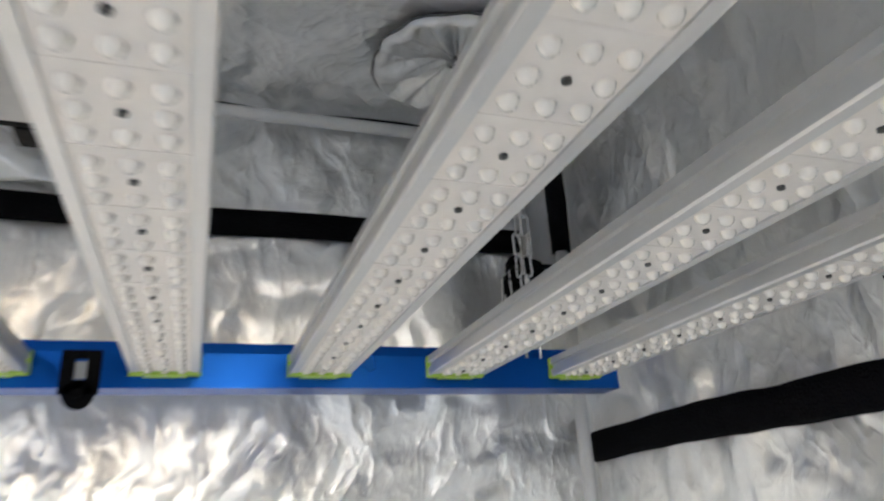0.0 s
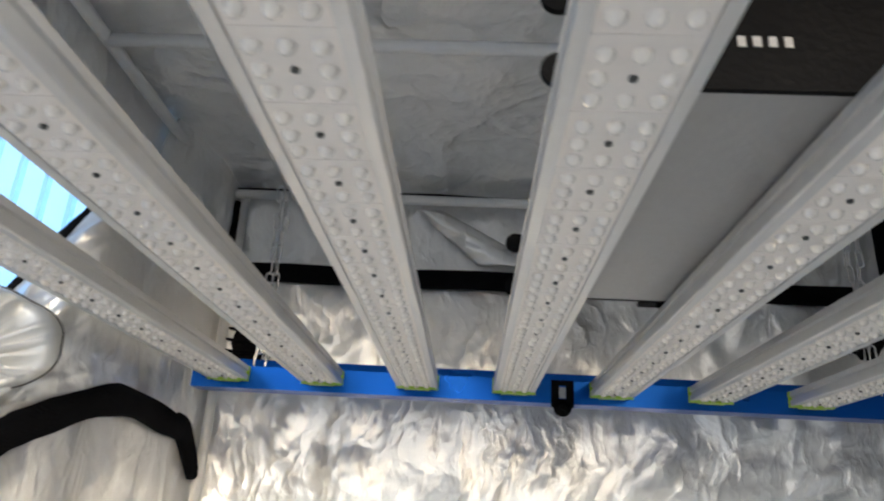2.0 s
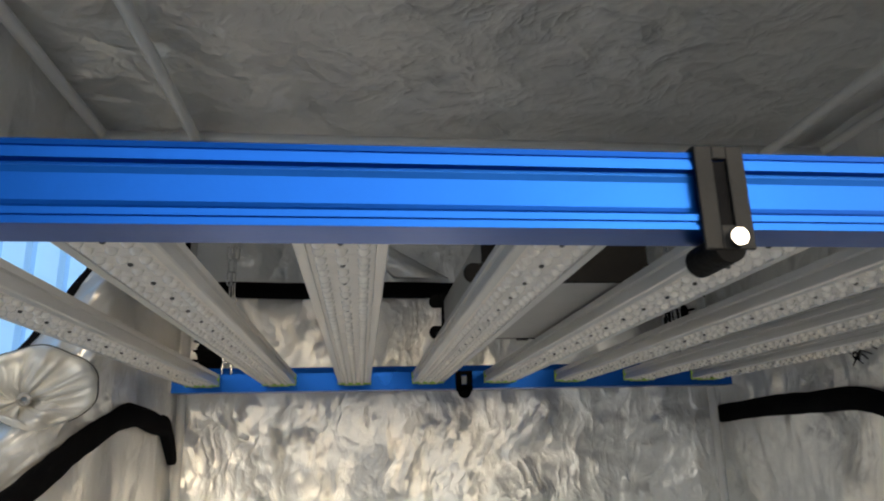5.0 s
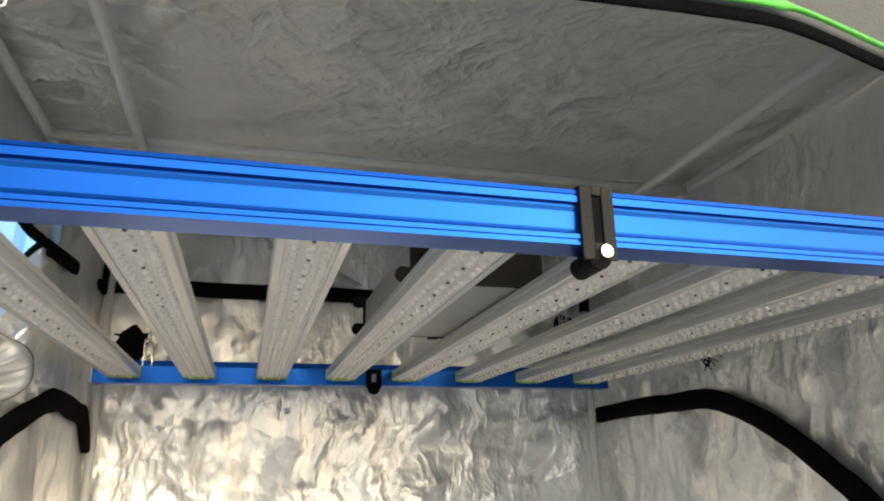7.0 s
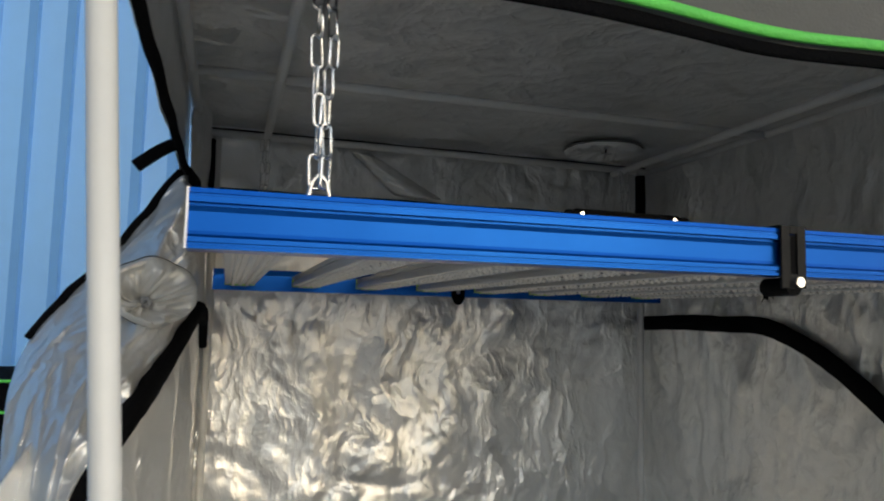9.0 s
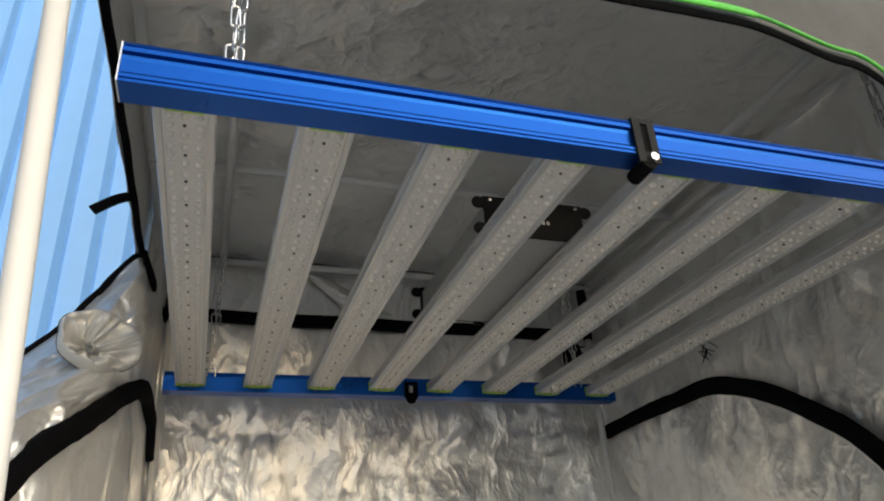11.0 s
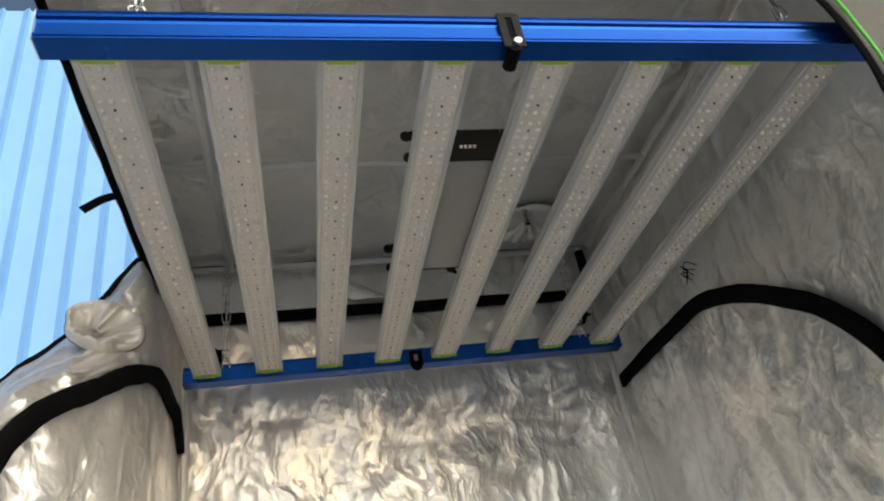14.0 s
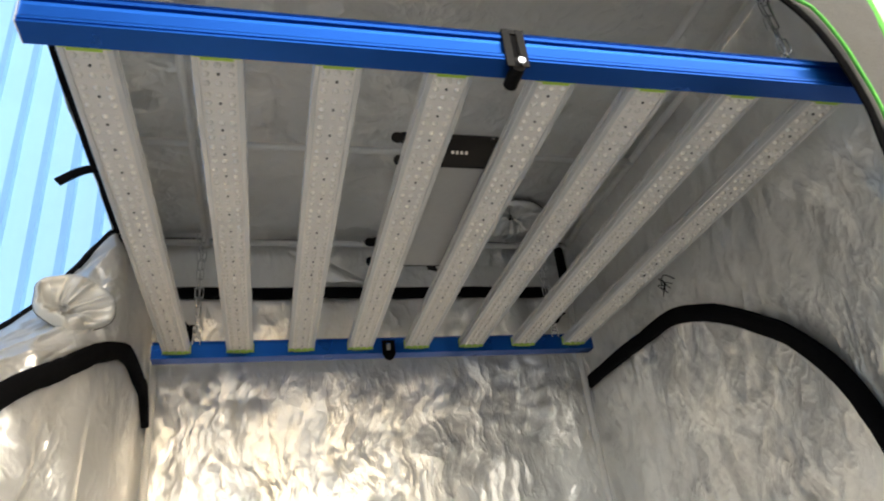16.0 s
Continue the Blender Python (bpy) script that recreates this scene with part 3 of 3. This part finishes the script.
back_clip(rail_back)


HALF = 0.0305
LENGTH = Y_BACK - Y_FRONT
GROUPS = 18
STEP, FIRST = 0.0545, -0.447


def bar_profile():
    """(x, z) round an aluminium bar with a recessed underside and grooved sides; z is measured from the underside."""
    right = [(.0225, .0), (HALF - .001, .0), (HALF, .0015), (HALF, .008), (HALF - .003, .009), (HALF - .003, .013), (HALF, .014), (HALF - .001, .021)]
    fins = []
    for k in range(7):
        x = HALF - .004 - k * .0075
        fins += [(x, .021), (x - .001, .013), (x - .005, .013), (x - .006, .021)]
    left = [(-a, b) for a, b in right[::-1]]
    return [(.0225, .003)] + right + fins + left + [(-.0225, .003)]


bm = bmesh.new()
prof = bar_profile()
a = [bm.verts.new((x, Y_FRONT - .004, z)) for x, z in prof]
b = [bm.verts.new((x, Y_BACK - .001, z)) for x, z in prof]
for i in range(len(prof)):
    bm.faces.new((a[i], a[(i + 1) % len(prof)], b[(i + 1) % len(prof)], b[i]))
bm.faces.new(a[::-1])
bm.faces.new(b)
bmesh.ops.recalc_face_normals(bm, faces=bm.faces)
bar_ob = part("light_bar", bm, BAR_ALU, light)
bar_mesh = bar_ob.data

bm = box(bmesh.new(), (-.0222, Y_FRONT + .002, .0012), (.0222, Y_BACK - .002, .0028))
for g in range(1, GROUPS):
    y = FIRST + (g - 0.5) * STEP
    box(bm, (-.0222, y - .0005, .0009), (.0222, y + .0005, .0013))
board_ob = part("circuit_board", bm, BOARD, None)
board_mesh = board_ob.data
bpy.data.objects.remove(board_ob)


def dome(r, h, n=10):
    b = bmesh.new()
    rings = []
    for rr, hh in ((1.0, 0.0), (0.97, 0.22), (0.80, 0.64), (0.45, 0.92)):
        rings.append([b.verts.new((r * rr * math.cos(2 * math.pi * i / n), r * rr * math.sin(2 * math.pi * i / n), -h * hh)) for i in range(n)])
    top = b.verts.new((0, 0, -h))
    for p, q in zip(rings, rings[1:]):
        for i in range(n):
            b.faces.new((p[i], q[i], q[(i + 1) % n], p[(i + 1) % n]))
    for i in range(n):
        b.faces.new((rings[-1][i], top, rings[-1][(i + 1) % n]))
    bmesh.ops.recalc_face_normals(b, faces=b.faces)
    return b


lens_ob = part("lens", dome(.0043, .0048), LENS, None, smooth=True)
lens_mesh = lens_ob.data
bpy.data.objects.remove(lens_ob)
bm = disc(bmesh.new(), (0, 0, .0012), (0, 0, -1), .0019, .0016, 10)
disc(bm, (0, 0, -.0003), (0, 0, -1), .0010, .0006, 6)
screw_ob = part("screw", bm, SCREW, None)
screw_mesh = screw_ob.data
bpy.data.objects.remove(screw_ob)

SPOTS = []
for g in range(GROUPS):
    yc = FIRST + g * STEP
    for r in (-1, 0, 1):
        for c in (-1, 0, 1):
            if r or c:
                SPOTS.append((c * .0146, yc + r * .0162))
v0, f0 = [tuple(v.co) for v in lens_mesh.vertices], [tuple(p.vertices) for p in lens_mesh.polygons]
vs, fs = [], []
for sx, sy in SPOTS:
    k = len(vs)
    vs += [(x + sx, y + sy, z + .0012) for x, y, z in v0]
    fs += [tuple(i + k for i in f) for f in f0]
array_mesh = bpy.data.meshes.new("lens_strip")
array_mesh.from_pydata(vs, [], fs)
array_mesh.materials.append(LENS)
array_mesh.polygons.foreach_set("use_smooth", [True] * len(fs))


def end_cap(y, s):
    b = box(bmesh.new(), (-HALF - .001, min(y, y + s * .004), -.0015), (HALF + .001, max(y, y + s * .004), .0205), .0008)
    box(b, (-.019, min(y, y + s * .015), -.0030), (.019, max(y, y + s * .015), -.0016), .0006)
    box(b, (-.0285, min(y, y + s * .013), -.0012), (.0285, max(y, y + s * .013), .0008), .0005)
    return b


caps = [part("end_cap", end_cap(Y_FRONT - .0045, 1), LIME, None), part("end_cap", end_cap(Y_BACK - .0005, -1), LIME, None)]
cap_meshes = [c.data for c in caps]
for c in caps:
    bpy.data.objects.remove(c)

for i in range(8):
    o = bar_ob if i == 0 else piece("light_bar", bar_mesh, light, Matrix())
    o.matrix_basis = Matrix.Translation(((i - 3.5) * BAR_PITCH, 0, BAR_Z))
    piece("circuit_board", board_mesh, o, Matrix())
    for me in cap_meshes:
        tagged(piece("end_cap", me, o, Matrix()), "lime green end cap")
    for g in range(GROUPS):
        piece("screw", screw_mesh, o, Matrix.Translation((0, FIRST + g * STEP, 0)))
    if i in (2, 4):
        for sx, sy in SPOTS:
            piece("lens", lens_mesh, o, Matrix.Translation((sx, sy, .0012)))
    else:
        tagged(piece("lens_strip", array_mesh, o, Matrix()), "rows of frosted domed lenses", kind="stuff")


# driver box on top of the middle bars
def driver():
    x0, x1, y0, y1, z0, z1 = -.084, .070, -.240, .100, 1.6240, 1.686
    b = bmesh.new()
    prof = [(x0 + .012, z0), (x1 - .012, z0), (x1, z0 + .014), (x1, z1 - .008), (x1 - .006, z1), (x0 + .006, z1), (x0, z1 - .008), (x0, z0 + .014)]
    f = [b.verts.new((x, y0, z)) for x, z in prof]
    g = [b.verts.new((x, y1, z)) for x, z in prof]
    for i in range(8):
        b.faces.new((f[i], f[(i + 1) % 8], g[(i + 1) % 8], g[i]))
    b.faces.new(f[::-1])
    b.faces.new(g)
    bmesh.ops.recalc_face_normals(b, faces=b.faces)
    d = part("driver_case", b, DRIVER_GREY, light, "grey metal driver case")
    for y, s in ((y0, -1), (y1, 1)):
        b = box(bmesh.new(), (x0 - .004, min(y, y + s * .004), z0 - .0005), (x1 + .004, max(y, y + s * .004), z1 + .002), .001)
        for x, sx in ((x0 - .004, -1), (x1 + .004, 1)):
            for z in (z0 + .009, z1 - .009):
                disc(b, (x + sx * .008, y, z), (0, s, 0), .0095, .004, 16)
                box(b, (min(x, x + sx * .008), min(y + s * .0006, y + s * .0036), z - .009), (max(x, x + sx * .008), max(y + s * .0006, y + s * .0036), z + .009))
        p = part("end_plate", b, BLACK_METAL, d, "black end plate")
        for x in (x0 + .006, x1 - .006):
            for z in (z0 + .006, z1 - .005):
                part("plate_screw", disc(bmesh.new(), (x, y + s * .004, z), (0, s, 0), .0036, .0025, 12, .003), STEEL, d)
    b = disc(bmesh.new(), (-.060, y0 - .004, z0 + .035), (0, -1, 0), .0085, .020, 28, .0080)
    part("dimmer_knob", b, STEEL, d, "bright steel dimmer knob")
    for k in range(4):
        part("marking", box(bmesh.new(), (-.010 + k * .0075, y0 - .0046, z0 + .024), (-.006 + k * .0075, y0 - .0041, z0 + .030)), MARK, d)
    b = bmesh.new()
    tube(b, smooth_line([(.02, y1 + .004, 1.64), (.02, y1 + .018, 1.64), (.030, y1 + .030, 1.634), (.060, y1 + .045, 1.630), (.071, y1 + .08, 1.6275), (.071, y1 + .16, 1.6265)], 6), .0035, 8)
    part("cable", b, BLACK_METAL, d, "black cable", smooth=True)
    for k, x in enumerate((-.05, .03)):
        part("bracket", box(bmesh.new(), (x - .008, y1 + .004, z0 - .001), (x + .008, y1 + .020, z0 + .003), .0008), BLACK_METAL, d)


driver()


# ---- chains ----
def link_mesh():
    b = bmesh.new()
    pts = [(0.0048 * math.cos(a), 0, (0.0095 if math.sin(a) > 0 else -0.0095) + 0.0048 * math.sin(a)) for a in [math.pi * (i + 0.5) / 8 for i in range(16)]]
    tube(b, pts, .0014, 6, closed=True)
    o = part("link", b, STEEL, None, smooth=True)
    me = o.data
    bpy.data.objects.remove(o)
    return me


LINK = link_mesh()


def chain(x, y, z0, z1, spread, label):
    """Two strands of links from the rail's hook up to the ceiling tube."""
    root = tagged(new("hanging_chain"), label, "chain", "chains of the grow light")
    root.location = (x, y, z0)
    n = int((z1 - z0) / 0.0238)
    for s in (-1, 1):
        for k in range(n):
            t = (k + 0.5) / n
            dx = s * spread * (0.25 + 0.75 * t) + 0.002 * math.sin(k * 1.7 + s)
            piece("link", LINK, root, Matrix.Translation((dx, 0.002 * math.cos(k * 2.1 + s), t * (z1 - z0))) @ pose(0, 0, 0, 0, s * 3, 25 + 90 * (k % 2) + 12 * s))
    b = bmesh.new()
    tube(b, [(0, 0, .012), (-.006, 0, .004), (-.009, 0, -.010), (-.008, 0, -.034), (0, 0, -.042), (.008, 0, -.034), (.009, 0, -.010), (.006, 0, .004)], .0019, 7, closed=True)
    part("snap_hook", b, STEEL, root, "steel snap hook", smooth=True)


chain(-.454, -.498, 1.645, 1.925, .010, "bright steel chain hanging from the ceiling tube")
chain(-.456, .518, 1.645, 1.925, .007, "bright steel chain hanging from the ceiling tube")
chain(.440, -.494, 1.645, 1.925, .008, "bright steel chain hanging from the ceiling tube")
chain(.455, .518, 1.645, 1.925, .010, "bright steel chain hanging from the ceiling tube")


def strap_bundle(x, z, s):
    root = tagged(new("strap_bundle"), "bundled black webbing strap in the tent corner", "strap")
    root.location = (x, Y_B - .055, z)
    b = bmesh.new()
    bmesh.ops.create_uvsphere(b, u_segments=18, v_segments=12, radius=1)
    for v in b.verts:
        n = 1 + 0.28 * noise.noise(v.co * 1.8 + Vector((x * 9, 0, 0)))
        v.co = Vector((v.co.x * .030 * n, v.co.y * .026 * n, v.co.z * .040 * n))
    part("folded_webbing", b, BLACK_CLOTH, root, smooth=True)
    for k in range(3):
        b = bmesh.new()
        tube(b, smooth_line([(-.028, -.01 - .008 * k, .020 - .02 * k), (0, -.030, .014 - .018 * k), (.030, -.012, .022 - .02 * k)], 5), .009, 8, flat=.3)
        part("webbing_loop", b, BLACK_CLOTH, root, smooth=True)
    b = bmesh.new()
    tube(b, [(s * .030, -.02, .012), (s * .042, -.022, .0), (s * .044, -.022, -.030), (s * .036, -.022, -.040), (s * .030, -.02, -.028)], .0018, 7, closed=True)
    part("buckle", b, STEEL, root, "bright steel buckle", smooth=True)


strap_bundle(-.500, 1.675, 1)
strap_bundle(.490, 1.735, -1)
